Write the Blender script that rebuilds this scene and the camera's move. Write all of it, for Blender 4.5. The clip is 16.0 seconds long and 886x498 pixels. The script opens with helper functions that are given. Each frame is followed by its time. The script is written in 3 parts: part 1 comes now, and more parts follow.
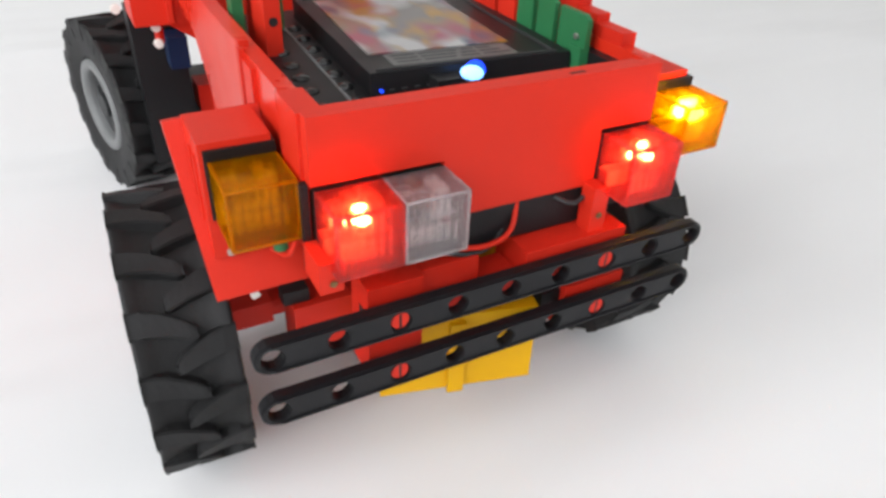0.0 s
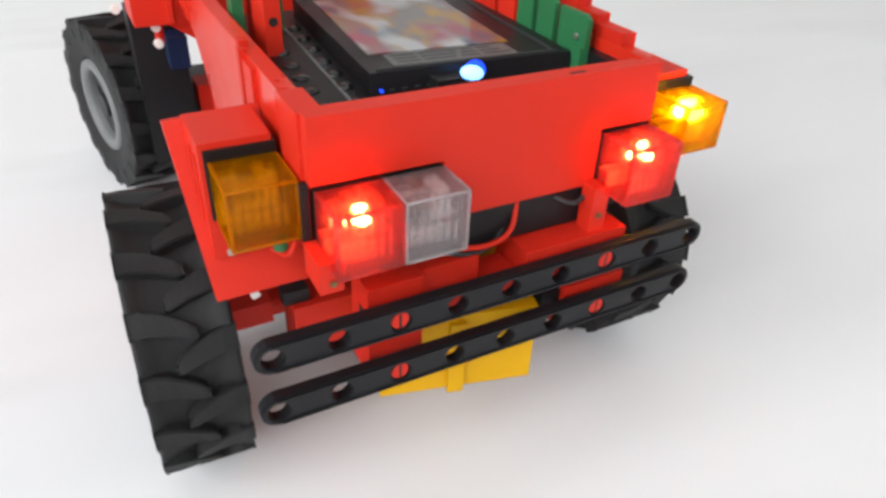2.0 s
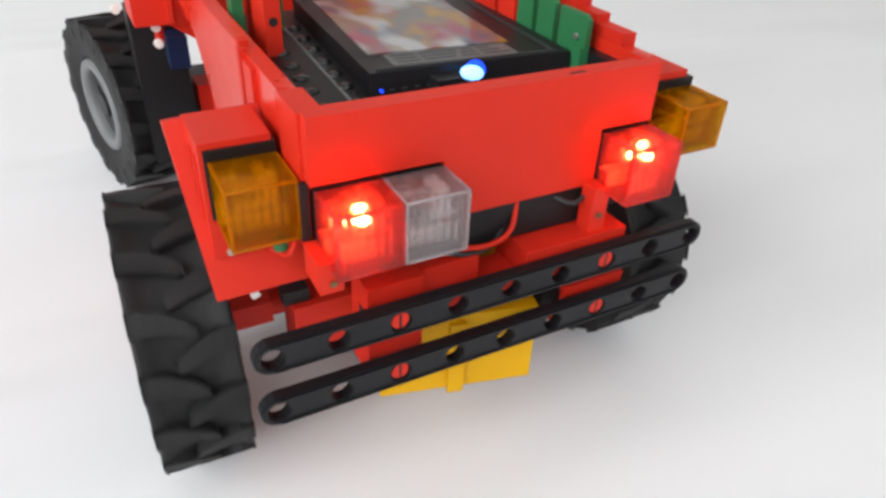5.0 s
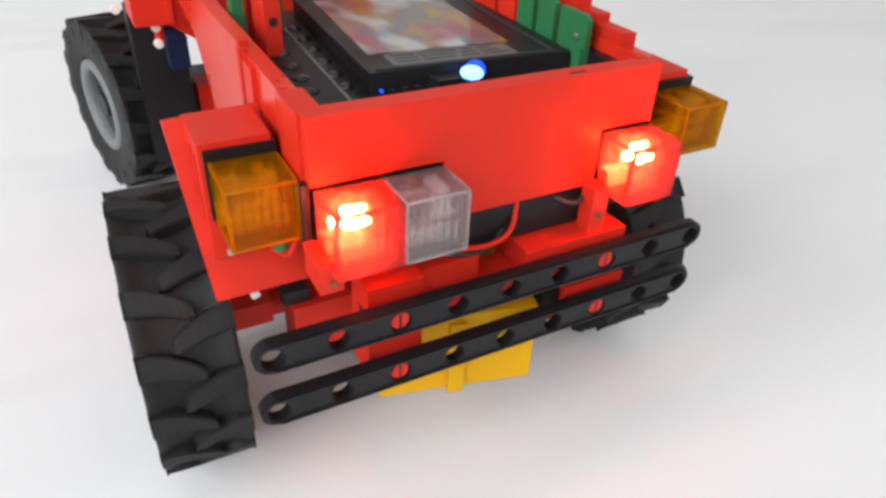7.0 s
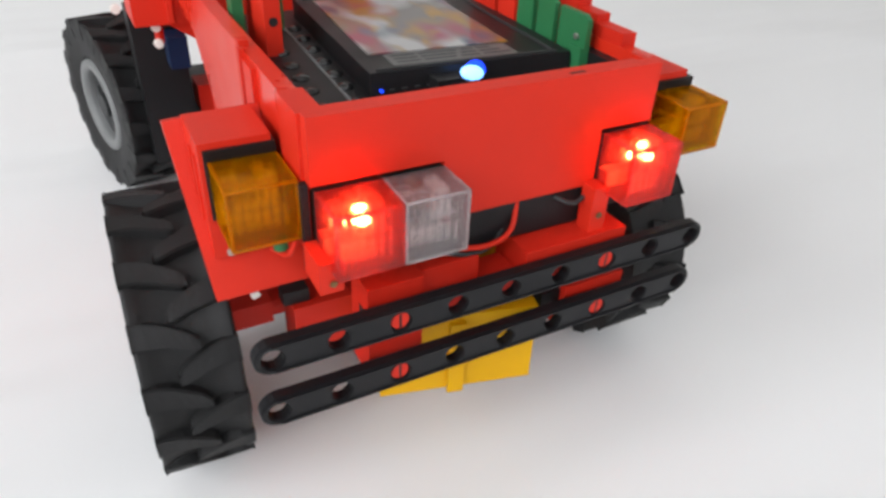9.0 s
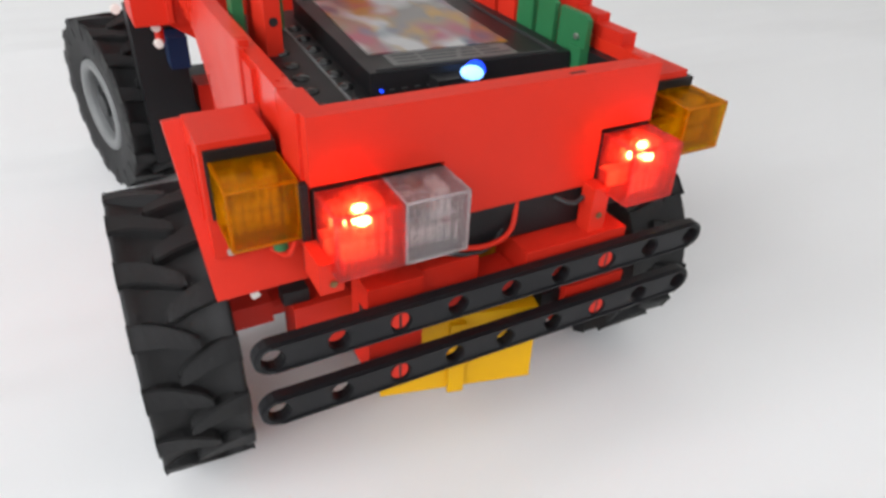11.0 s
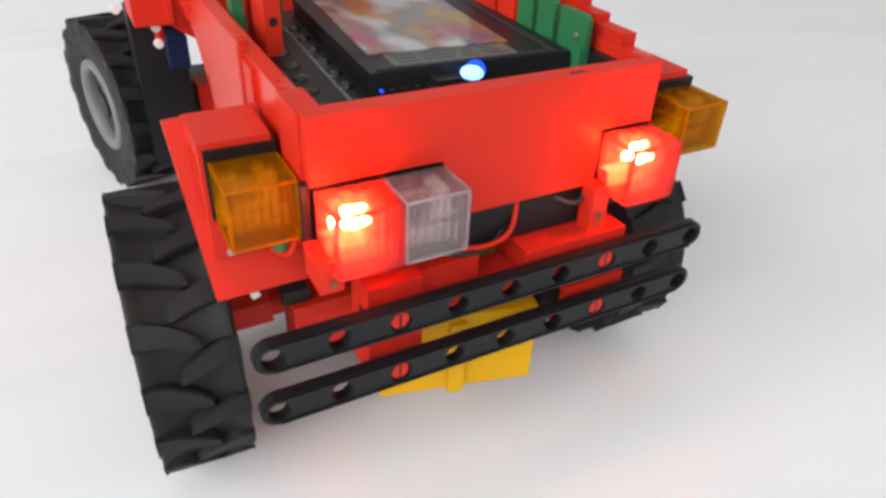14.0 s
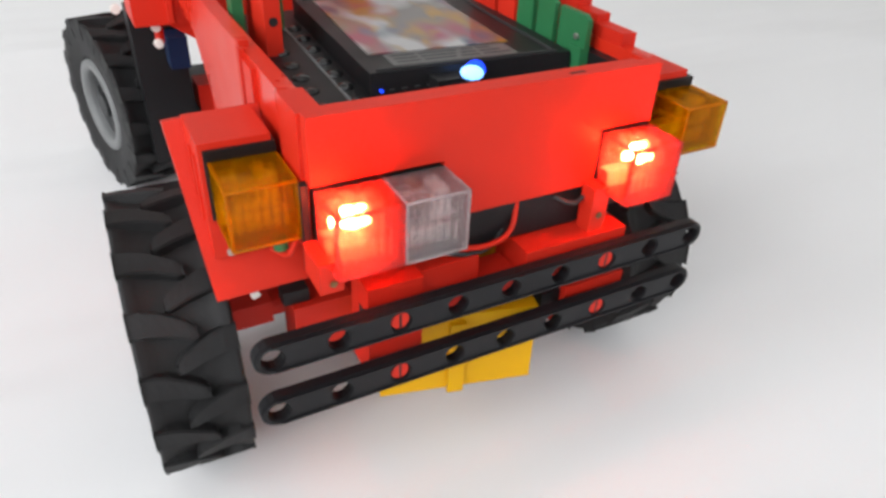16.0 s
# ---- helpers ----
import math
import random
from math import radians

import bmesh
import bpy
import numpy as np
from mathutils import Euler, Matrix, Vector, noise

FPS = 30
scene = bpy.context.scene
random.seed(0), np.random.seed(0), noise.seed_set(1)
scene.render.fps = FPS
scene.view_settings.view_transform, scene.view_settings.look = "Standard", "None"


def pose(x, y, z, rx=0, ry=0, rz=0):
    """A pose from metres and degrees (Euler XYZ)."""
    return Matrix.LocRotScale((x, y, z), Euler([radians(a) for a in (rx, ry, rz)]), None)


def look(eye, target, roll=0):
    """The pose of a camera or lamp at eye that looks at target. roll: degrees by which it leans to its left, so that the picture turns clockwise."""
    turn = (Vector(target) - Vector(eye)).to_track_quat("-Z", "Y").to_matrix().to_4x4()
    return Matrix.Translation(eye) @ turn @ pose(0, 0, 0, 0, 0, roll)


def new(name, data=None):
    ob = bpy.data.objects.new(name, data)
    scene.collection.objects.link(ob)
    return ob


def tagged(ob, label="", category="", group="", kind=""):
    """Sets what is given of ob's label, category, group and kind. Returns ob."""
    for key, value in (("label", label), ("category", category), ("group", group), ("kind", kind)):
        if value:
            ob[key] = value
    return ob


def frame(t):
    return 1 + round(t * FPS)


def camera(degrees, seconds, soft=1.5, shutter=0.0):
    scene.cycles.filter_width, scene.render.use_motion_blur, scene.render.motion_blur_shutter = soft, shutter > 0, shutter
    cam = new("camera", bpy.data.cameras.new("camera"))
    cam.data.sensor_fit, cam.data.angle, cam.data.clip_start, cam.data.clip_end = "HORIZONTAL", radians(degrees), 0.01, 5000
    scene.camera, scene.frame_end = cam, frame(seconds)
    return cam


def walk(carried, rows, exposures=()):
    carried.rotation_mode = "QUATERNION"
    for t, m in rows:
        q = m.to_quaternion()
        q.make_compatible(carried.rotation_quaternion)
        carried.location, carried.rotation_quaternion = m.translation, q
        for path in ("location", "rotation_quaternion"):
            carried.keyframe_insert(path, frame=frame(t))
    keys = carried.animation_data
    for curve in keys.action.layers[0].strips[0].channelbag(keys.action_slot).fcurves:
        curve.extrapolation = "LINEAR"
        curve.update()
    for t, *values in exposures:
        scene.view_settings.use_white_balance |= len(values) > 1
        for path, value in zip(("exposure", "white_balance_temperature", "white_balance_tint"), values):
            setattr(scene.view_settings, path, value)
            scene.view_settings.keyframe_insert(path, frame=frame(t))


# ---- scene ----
cam = camera(65.84, 16.0, soft=3.0, shutter=0.5)
MM = 0.001
EYE = Vector((-81.49, -110.26, 172.56)) * MM
WAY = Vector((0.40502, 0.72587, -0.55594))
VIEW = look(EYE, EYE + WAY, 2.69)
walk(cam, [(0.0, VIEW), (16.0, VIEW)], exposures=[(0.0, 0.0), (3.5, 0.0), (4.2, -0.06), (6.3, -0.04), (7.5, -0.06), (7.95, -0.22), (8.4, -0.19), (9.0, -0.12), (11.5, -0.09), (16.0, -0.09)])

# ---- world and daylight: a window in the left wall, bright walls ----
SUN_UP, SUN_TURN = radians(38), radians(250)
world = bpy.data.worlds.new("sky")
scene.world = world
world.use_nodes = True
sky = world.node_tree.nodes.new("ShaderNodeTexSky")
sky.sky_type, sky.sun_disc, sky.sun_elevation, sky.sun_rotation = "NISHITA", False, SUN_UP, SUN_TURN
world.node_tree.links.new(sky.outputs[0], world.node_tree.nodes["Background"].inputs[0])
world.node_tree.nodes["Background"].inputs[1].default_value = 0.1


def window_light(name, watts, sx, sy, eye, target, colour):
    lamp = bpy.data.lights.new(name, "AREA")
    lamp.shape, lamp.size, lamp.size_y, lamp.energy, lamp.color = "RECTANGLE", sx, sy, watts, colour
    ob = new(name, lamp)
    ob.matrix_basis = look(eye, target)
    return ob


window_light("west_window_daylight", 37.5, 1.6, 1.35, (-1.68, -0.44, 1.03), (0, 0.0, 0.22), (0.97, 0.985, 1.0))
# assumed second window, added to fill the faces turned to the camera
window_light("south_fill_daylight", 20.5, 1.8, 1.3, (-0.75, -1.83, 1.5), (-0.3, 0.2, 0.4), (0.98, 0.985, 1.0))

# ---- materials ----


def material(name, colour, rough=0.4, metal=0.0, vary=0.12, grain=900.0, bump=0.05, spec=0.5, stains=60.0):
    m = bpy.data.materials.new(name)
    m.use_nodes = True
    t = m.node_tree
    b = t.nodes["Principled BSDF"]
    b.inputs["Metallic"].default_value = metal
    b.inputs["Specular IOR Level"].default_value = spec
    co = t.nodes.new("ShaderNodeTexCoord")
    fine, broad = t.nodes.new("ShaderNodeTexNoise"), t.nodes.new("ShaderNodeTexNoise")
    fine.inputs["Scale"].default_value, broad.inputs["Scale"].default_value = grain, stains
    fine.inputs["Detail"].default_value, broad.inputs["Detail"].default_value = 3, 4
    for n in (fine, broad):
        t.links.new(co.outputs["Object"], n.inputs["Vector"])
    mix = t.nodes.new("ShaderNodeMix")
    mix.data_type = "RGBA"
    mix.inputs["A"].default_value = (*[c * (1 - vary) for c in colour], 1)
    mix.inputs["B"].default_value = (*[min(1, c * (1 + vary)) for c in colour], 1)
    t.links.new(broad.outputs["Fac"], mix.inputs["Factor"])
    t.links.new(mix.outputs["Result"], b.inputs["Base Color"])
    rng = t.nodes.new("ShaderNodeMapRange")
    rng.inputs["To Min"].default_value, rng.inputs["To Max"].default_value = max(0.03, rough - 0.1), min(1, rough + 0.1)
    t.links.new(broad.outputs["Fac"], rng.inputs["Value"])
    t.links.new(rng.outputs["Result"], b.inputs["Roughness"])
    bp = t.nodes.new("ShaderNodeBump")
    bp.inputs["Strength"].default_value, bp.inputs["Distance"].default_value = bump, 0.0005
    t.links.new(fine.outputs["Fac"], bp.inputs["Height"])
    t.links.new(bp.outputs["Normal"], b.inputs["Normal"])
    return m


def clear_plastic(name, tint, body, cloud, refract=0.45, sheen_most=0.09):
    """Tinted see-through plastic: mostly clear, a little cloudy, with a polished skin."""
    m = bpy.data.materials.new(name)
    m.use_nodes = True
    t = m.node_tree
    t.nodes.remove(t.nodes["Principled BSDF"])
    out = t.nodes["Material Output"]
    clear, cloudy, lucent, shine, bent = [t.nodes.new("ShaderNodeBsdf" + k) for k in ("Transparent", "Diffuse", "Translucent", "Glossy", "Refraction")]
    clear.inputs[0].default_value = (*tint, 1)
    cloudy.inputs[0].default_value = lucent.inputs[0].default_value = (*body, 1)
    shine.inputs["Roughness"].default_value = 0.08
    bent.inputs["Color"].default_value = (*tint, 1)
    bent.inputs["Roughness"].default_value, bent.inputs["IOR"].default_value = 0.02, 1.45
    both = t.nodes.new("ShaderNodeMixShader")
    both.inputs[0].default_value = refract
    t.links.new(clear.outputs[0], both.inputs[1])
    t.links.new(bent.outputs[0], both.inputs[2])
    a, b, c = [t.nodes.new("ShaderNodeMixShader") for _ in range(3)]
    a.inputs[0].default_value = 0.5
    t.links.new(cloudy.outputs[0], a.inputs[1])
    t.links.new(lucent.outputs[0], a.inputs[2])
    no = t.nodes.new("ShaderNodeTexNoise")
    no.inputs["Scale"].default_value = 350
    rg = t.nodes.new("ShaderNodeMapRange")
    rg.inputs["To Min"].default_value, rg.inputs["To Max"].default_value = cloud * 0.7, cloud * 1.3
    t.links.new(no.outputs["Fac"], rg.inputs["Value"])
    t.links.new(rg.outputs["Result"], b.inputs[0])
    t.links.new(both.outputs[0], b.inputs[1])
    t.links.new(a.outputs[0], b.inputs[2])
    lw = t.nodes.new("ShaderNodeLayerWeight")
    lw.inputs["Blend"].default_value = 0.25
    sheen = t.nodes.new("ShaderNodeMapRange")
    sheen.inputs["To Min"].default_value, sheen.inputs["To Max"].default_value = sheen_most * 0.2, sheen_most
    t.links.new(lw.outputs["Facing"], sheen.inputs["Value"])
    t.links.new(sheen.outputs["Result"], c.inputs[0])
    t.links.new(b.outputs[0], c.inputs[1])
    t.links.new(shine.outputs[0], c.inputs[2])
    t.links.new(c.outputs[0], out.inputs[0])
    return m


def glowing(name, colour, strength):
    m = bpy.data.materials.new(name)
    m.use_nodes = True
    b = m.node_tree.nodes["Principled BSDF"]
    b.inputs["Base Color"].default_value = (*colour, 1)
    b.inputs["Emission Color"].default_value = (*colour, 1)
    b.inputs["Emission Strength"].default_value = strength
    return m


RED = material("red_plastic", (0.63, 0.027, 0.012), 0.45, vary=0.07, bump=0.08, spec=0.2)
RED_GLOSS = material("glossy_red_plastic", (0.66, 0.026, 0.010), 0.3, vary=0.07, bump=0.05, spec=0.6)
# slightly darker, rougher and more uneven than the plain red
RED_DARKER = material("darker_red_plastic", (0.58, 0.022, 0.010), 0.5, vary=0.12, bump=0.08, spec=0.2)
BLACK = material("black_plastic", (0.010, 0.010, 0.011), 0.45, vary=0.2, bump=0.05, spec=0.3)
STRUT = material("charcoal_plastic", (0.008, 0.008, 0.0095), 0.48, vary=0.25, bump=0.08, spec=0.3)
RUBBER = material("tyre_rubber", (0.013, 0.013, 0.0135), 0.6, vary=0.4, bump=0.15, spec=0.3, stains=120)
SOCKET = material("polished_black_plastic", (0.012, 0.012, 0.013), 0.22, vary=0.2, bump=0.03, spec=0.6)
GREY = material("grey_plastic", (0.16, 0.165, 0.165), 0.5)
HUB = material("dark_grey_plastic", (0.035, 0.036, 0.037), 0.55, spec=0.3)
GREEN = material("green_plastic", (0.025, 0.16, 0.06), 0.42, vary=0.1, spec=0.3)
YELLOW = material("yellow_plastic", (0.68, 0.36, 0.004), 0.45, vary=0.08, spec=0.15)
BLUE = material("dark_blue_plastic", (0.006, 0.018, 0.06), 0.45, spec=0.3)
STEEL = material("steel_pin", (0.60, 0.59, 0.56), 0.3, metal=0.9)
BRASS = material("dull_brass", (0.20, 0.13, 0.06), 0.4, metal=0.8)
WHITE = material("white_plastic", (0.82, 0.79, 0.74), 0.45)
# near-black for the shade inside slots, holes, grooves and gaps
SHADE_BLACK = material("deep_shadow_black", (0.006, 0.006, 0.007), 0.6)
SILVER = material("silver_print", (0.11, 0.107, 0.103), 0.45)
AMBER = clear_plastic("amber_cap_plastic", (1.0, 0.80, 0.14), (1.0, 0.46, 0.0), 0.14, 0.55, 0.035)
RUBY = clear_plastic("red_cap_plastic", (1.0, 0.42, 0.36), (1.0, 0.14, 0.12), 0.15, 0.6, 0.09)
# slight rose in the cloudy colour: red light from the panel, painted in
FROST = clear_plastic("clear_cap_plastic", (0.99, 0.975, 0.985), (0.98, 0.89, 0.90), 0.10, 0.65, 0.24)
# cloudier copies of the cap plastics: bright edges put into the colour
AMBER_EDGE = clear_plastic("amber_lit_edge", (1.0, 0.80, 0.14), (1.0, 0.44, 0.0), 0.35, 0.5, 0.06)
RUBY_EDGE = clear_plastic("red_lit_edge", (1.0, 0.42, 0.36), (1.0, 0.17, 0.15), 0.3, 0.5, 0.1)
FROST_EDGE = clear_plastic("clear_lit_edge", (0.99, 0.975, 0.985), (0.98, 0.90, 0.91), 0.28, 0.5, 0.2)
EDGES = {AMBER: AMBER_EDGE, RUBY: RUBY_EDGE, FROST: FROST_EDGE}
GLASS = clear_plastic("bulb_glass", (0.95, 0.95, 0.95), (0.8, 0.8, 0.8), 0.05, 0.0)
TAIL_GLOW = glowing("tail_filament_glow", (1.0, 0.46, 0.18), 750)
BRAKE_GLOW = glowing("brake_filament_glow", (1.0, 0.5, 0.2), 4800)
AMBER_GLOW = glowing("indicator_filament_glow", (1.0, 0.74, 0.46), 300)
WHITE_GLOW = glowing("reversing_filament_glow", (1.0, 0.58, 0.24), 220)
LED_GLOW = glowing("led_glow", (0.20, 0.46, 1.0), 2.9)
LED_BLUE = glowing("led_blue_glow", (0.01, 0.06, 1.0), 1.6)


def cloth_material():
    m = material("white_cloth", (0.83, 0.83, 0.835), 0.85, vary=0.015, grain=1400, bump=0.1, spec=0.15, stains=4)
    t = m.node_tree
    wave = t.nodes.new("ShaderNodeTexNoise")
    wave.inputs["Scale"].default_value = 9
    mp = t.nodes.new("ShaderNodeMapping")
    mp.inputs["Scale"].default_value = (0.25, 1.6, 1)
    mp.inputs["Rotation"].default_value = (0, 0, radians(-24))
    bp2 = t.nodes.new("ShaderNodeBump")
    bp2.inputs["Strength"].default_value, bp2.inputs["Distance"].default_value = 0.28, 0.02
    old = next(n for n in t.nodes if n.type == "BUMP" and n != bp2)
    co = next(n for n in t.nodes if n.type == "TEX_COORD")
    t.links.new(co.outputs["Object"], mp.inputs["Vector"])
    t.links.new(mp.outputs["Vector"], wave.inputs["Vector"])
    t.links.new(wave.outputs["Fac"], bp2.inputs["Height"])
    t.links.new(bp2.outputs["Normal"], old.inputs["Normal"])
    return m


CLOTH = cloth_material()


def screen_material():
    """A blurred colour picture: soft blots of white, ochre, rose and blue-grey on brown-grey."""
    m = bpy.data.materials.new("screen_picture")
    m.use_nodes = True
    t = m.node_tree
    b = t.nodes["Principled BSDF"]
    co = t.nodes.new("ShaderNodeTexCoord")
    last = None
    for k, (colour, scale, low, high) in enumerate((((0.30, 0.16, 0.05), 70, 0.42, 0.62), ((0.26, 0.06, 0.09), 60, 0.52, 0.70), ((0.38, 0.375, 0.37), 75, 0.50, 0.62),
                                                   ((0.09, 0.11, 0.15), 80, 0.58, 0.72), ((0.30, 0.17, 0.04), 120, 0.58, 0.70))):
        mp, no, rg, mx = [t.nodes.new("ShaderNode" + n) for n in ("Mapping", "TexNoise", "MapRange", "Mix")]
        mx.data_type = "RGBA"
        mp.inputs["Location"].default_value = (0.37 * k, 0.21 * k, 0.5 * k)
        mp.inputs["Scale"].default_value = (1.15, 0.5, 1)
        no.inputs["Scale"].default_value, no.inputs["Detail"].default_value = scale, 1.0
        rg.inputs["From Min"].default_value, rg.inputs["From Max"].default_value = low, high
        t.links.new(co.outputs["Object"], mp.inputs["Vector"])
        t.links.new(mp.outputs["Vector"], no.inputs["Vector"])
        t.links.new(no.outputs["Fac"], rg.inputs["Value"])
        t.links.new(rg.outputs["Result"], mx.inputs["Factor"])
        mx.inputs["A"].default_value, mx.inputs["B"].default_value = (0.15, 0.135, 0.125, 1), (*colour, 1)
        if last:
            t.links.new(last.outputs["Result"], mx.inputs["A"])
        last = mx
    t.links.new(last.outputs["Result"], b.inputs["Base Color"])
    b.inputs["Roughness"].default_value = 0.2
    b.inputs["Specular IOR Level"].default_value = 0.35
    return m


SCREEN = screen_material()
PAINT = material("white_wall_paint", (0.8, 0.79, 0.77), 0.8, vary=0.03, grain=200, stains=2)


# ---- mesh helpers; all measures of the model are in millimetres ----


def finish(bm, name, mat, bevel=0.0, smooth=False):
    if bevel:
        edges = [e for e in bm.edges if len(e.link_faces) == 2 and e.calc_face_angle(0) > 0.6]
        bmesh.ops.bevel(bm, geom=edges, offset=bevel, segments=2, affect="EDGES", clamp_overlap=True)
    bmesh.ops.recalc_face_normals(bm, faces=bm.faces)
    for f in bm.faces:
        f.smooth = smooth
    bmesh.ops.scale(bm, vec=(MM, MM, MM), verts=bm.verts)
    me = bpy.data.meshes.new(name)
    bm.to_mesh(me)
    bm.free()
    me.materials.append(mat)
    return me


def part(name, bm, mat, parent, label="", bevel=0.0, smooth=False, at=None):
    ob = new(name, finish(bm, name, mat, bevel, smooth))
    ob.parent = parent
    if at is not None:
        ob.matrix_basis = at
    return tagged(ob, label)


def box(x0, x1, y0, y1, z0, z1, bm=None):
    bm = bm or bmesh.new()
    v = [bm.verts.new((x, y, z)) for x in (x0, x1) for y in (y0, y1) for z in (z0, z1)]
    for q in ((0, 1, 3, 2), (4, 6, 7, 5), (0, 4, 5, 1), (2, 3, 7, 6), (0, 2, 6, 4), (1, 5, 7, 3)):
        bm.faces.new([v[i] for i in q])
    return bm


def turned(bm, m):
    bmesh.ops.transform(bm, matrix=m, verts=bm.verts)
    return bm


def rod(p, q, r, seg=14, bm=None, r2=None):
    bm = bm or bmesh.new()
    p, q = Vector(p), Vector(q)
    m = Matrix.Translation((p + q) / 2) @ (q - p).to_track_quat("Z", "Y").to_matrix().to_4x4()
    bmesh.ops.create_cone(bm, cap_ends=True, segments=seg, radius1=r, radius2=r if r2 is None else r2, depth=(q - p).length, matrix=m)
    return bm


def prism(outline, a0, a1, axis="y", bm=None):
    """A flat outline pushed along an axis. The outline is in the two other axes, in xyz order."""
    bm = bm or bmesh.new()

    def at3(u, v, a):
        return {"x": (a, u, v), "y": (u, a, v), "z": (u, v, a)}[axis]
    low = [bm.verts.new(at3(u, v, a0)) for u, v in outline]
    high = [bm.verts.new(at3(u, v, a1)) for u, v in outline]
    n = len(outline)
    bm.faces.new(low)
    bm.faces.new(high[::-1])
    for i in range(n):
        bm.faces.new((low[i], high[i], high[(i + 1) % n], low[(i + 1) % n]))
    return bm


def slab(a, b, c, d, depth):
    """A flat board with four given corners, pushed by depth."""
    bm = bmesh.new()
    low = [bm.verts.new(q) for q in (a, b, c, d)]
    top = [bm.verts.new(Vector(q) + Vector(depth)) for q in (a, b, c, d)]
    bm.faces.new(low)
    bm.faces.new(top[::-1])
    for i in range(4):
        j = (i + 1) % 4
        bm.faces.new((low[i], top[i], top[j], low[j]))
    return bm


def holed_bar(cells, half, hole, thick, ends, seg=16):
    """A flat bar along x with a round hole in each cell; faces y = 0 and y = thick. Round ends if asked."""
    bm = bmesh.new()
    rows = []
    n = len(cells)
    for i, (cx, w) in enumerate(cells):
        ring_in, ring_out = [], []
        c0 = math.atan2(half, w / 2)
        turns = [c0 * (k / 3) for k in range(-3, 3)] + [c0 + (math.pi - 2 * c0) * k / 5 for k in range(5)]
        turns += [math.pi + a for a in turns]
        seg = len(turns)
        for a in turns:
            c, s = math.cos(a), math.sin(a)
            ring_in.append((cx + hole * c, hole * s))
            round_end = ends and ((i == 0 and c < 0) or (i == n - 1 and c > 0))
            if round_end:
                ring_out.append((cx + half * c, half * s))
            else:
                m = max(abs(c) / (w / 2), abs(s) / half)
                ring_out.append((cx + c / m, s / m))
        rows.append((ring_in, ring_out))
    for ring_in, ring_out in rows:
        quad = [[bm.verts.new((u, y, v)) for u, v in ring] for ring in (ring_in, ring_out) for y in (0, thick)]
        i0, i1, o0, o1 = quad
        for k in range(seg):
            j = (k + 1) % seg
            bm.faces.new((i0[k], i0[j], o0[j], o0[k]))
            bm.faces.new((i1[k], o1[k], o1[j], i1[j]))
            bm.faces.new((i0[k], i1[k], i1[j], i0[j]))
            inner = abs(ring_out[k][0] - ring_out[j][0]) < 1e-6 and abs(ring_out[k][1] - ring_out[j][1]) > 1e-6
            if not inner or not ends:
                bm.faces.new((o0[k], o0[j], o1[j], o1[k]))
    bmesh.ops.remove_doubles(bm, verts=bm.verts, dist=0.01)
    return bm


# ---- the place: cloth-covered table, closed by plain walls ----


def sheet(name, x0, x1, y0, y1, z0, z1, mat, label, category):
    ob = new(name, finish(box(x0, x1, y0, y1, z0, z1), name, mat))
    return tagged(ob, label, category, kind="structure")


def cloth():
    bm = bmesh.new()
    xs = [-2000 + 20 * i for i in range(201)]
    near = sorted(set([v for v in xs if abs(v) > 600 and v % 100 == 0] + [v for v in xs if abs(v) <= 600]))
    grid = [[bm.verts.new((x, y + 150, 0)) for y in near] for x in near]
    for row in grid:
        for v in row:
            x, y = v.co.x, v.co.y
            far = min(1.0, max(0.0, (math.hypot(x + 10, y - 70) - 150) / 120))
            v.co.z = far * 3.2 * noise.noise((x * 0.0022 + 3, (y + 0.45 * x) * 0.011, 5.0))
    for i in range(len(near) - 1):
        for j in range(len(near) - 1):
            bm.faces.new((grid[i][j], grid[i + 1][j], grid[i + 1][j + 1], grid[i][j + 1]))
    ob = new("table_surface", finish(bm, "table_surface", CLOTH, smooth=True))
    return tagged(ob, "smooth white cloth-covered table surface with faint folds", "table surface", kind="structure")


cloth()
sheet("wall_east", 2000, 2100, -1850, 2150, -30, 2400, PAINT, "plain white painted room wall", "wall")
sheet("wall_north", -2100, 2100, 2150, 2250, -30, 2400, PAINT, "plain white painted room wall", "wall")
sheet("ceiling", -2100, 2100, -1950, 2250, 2400, 2500, PAINT, "plain white painted ceiling", "ceiling")


def window_wall():
    bm = bmesh.new()
    for b in ((-1800, -1700, -1850, -1250, -30, 2400), (-1800, -1700, 370, 2150, -30, 2400), (-1800, -1700, -1250, 370, -30, 340), (-1800, -1700, -1250, 370, 1720, 2400)):
        box(*b, bm=bm)
    tagged(new("wall_west", finish(bm, "wall_west", PAINT)), "white painted room wall with a window opening", "wall", kind="structure")
    # the opening here is made for the added fill light
    bm = bmesh.new()
    for b in ((-2100, -1660, -1950, -1850, -30, 2400), (160, 2100, -1950, -1850, -30, 2400), (-1660, 160, -1950, -1850, -30, 840), (-1660, 160, -1950, -1850, 2160, 2400)):
        box(*b, bm=bm)
    tagged(new("wall_south", finish(bm, "wall_south", PAINT)), "white painted room wall with a window opening", "wall", kind="structure")


window_wall()

# ---- the toy truck ----
truck = tagged(new("toy_truck"), "red plastic construction-kit toy truck with black tractor tyres", "toy truck")
truck.empty_display_size = 0.02
truck.location.z = 32.6 * MM


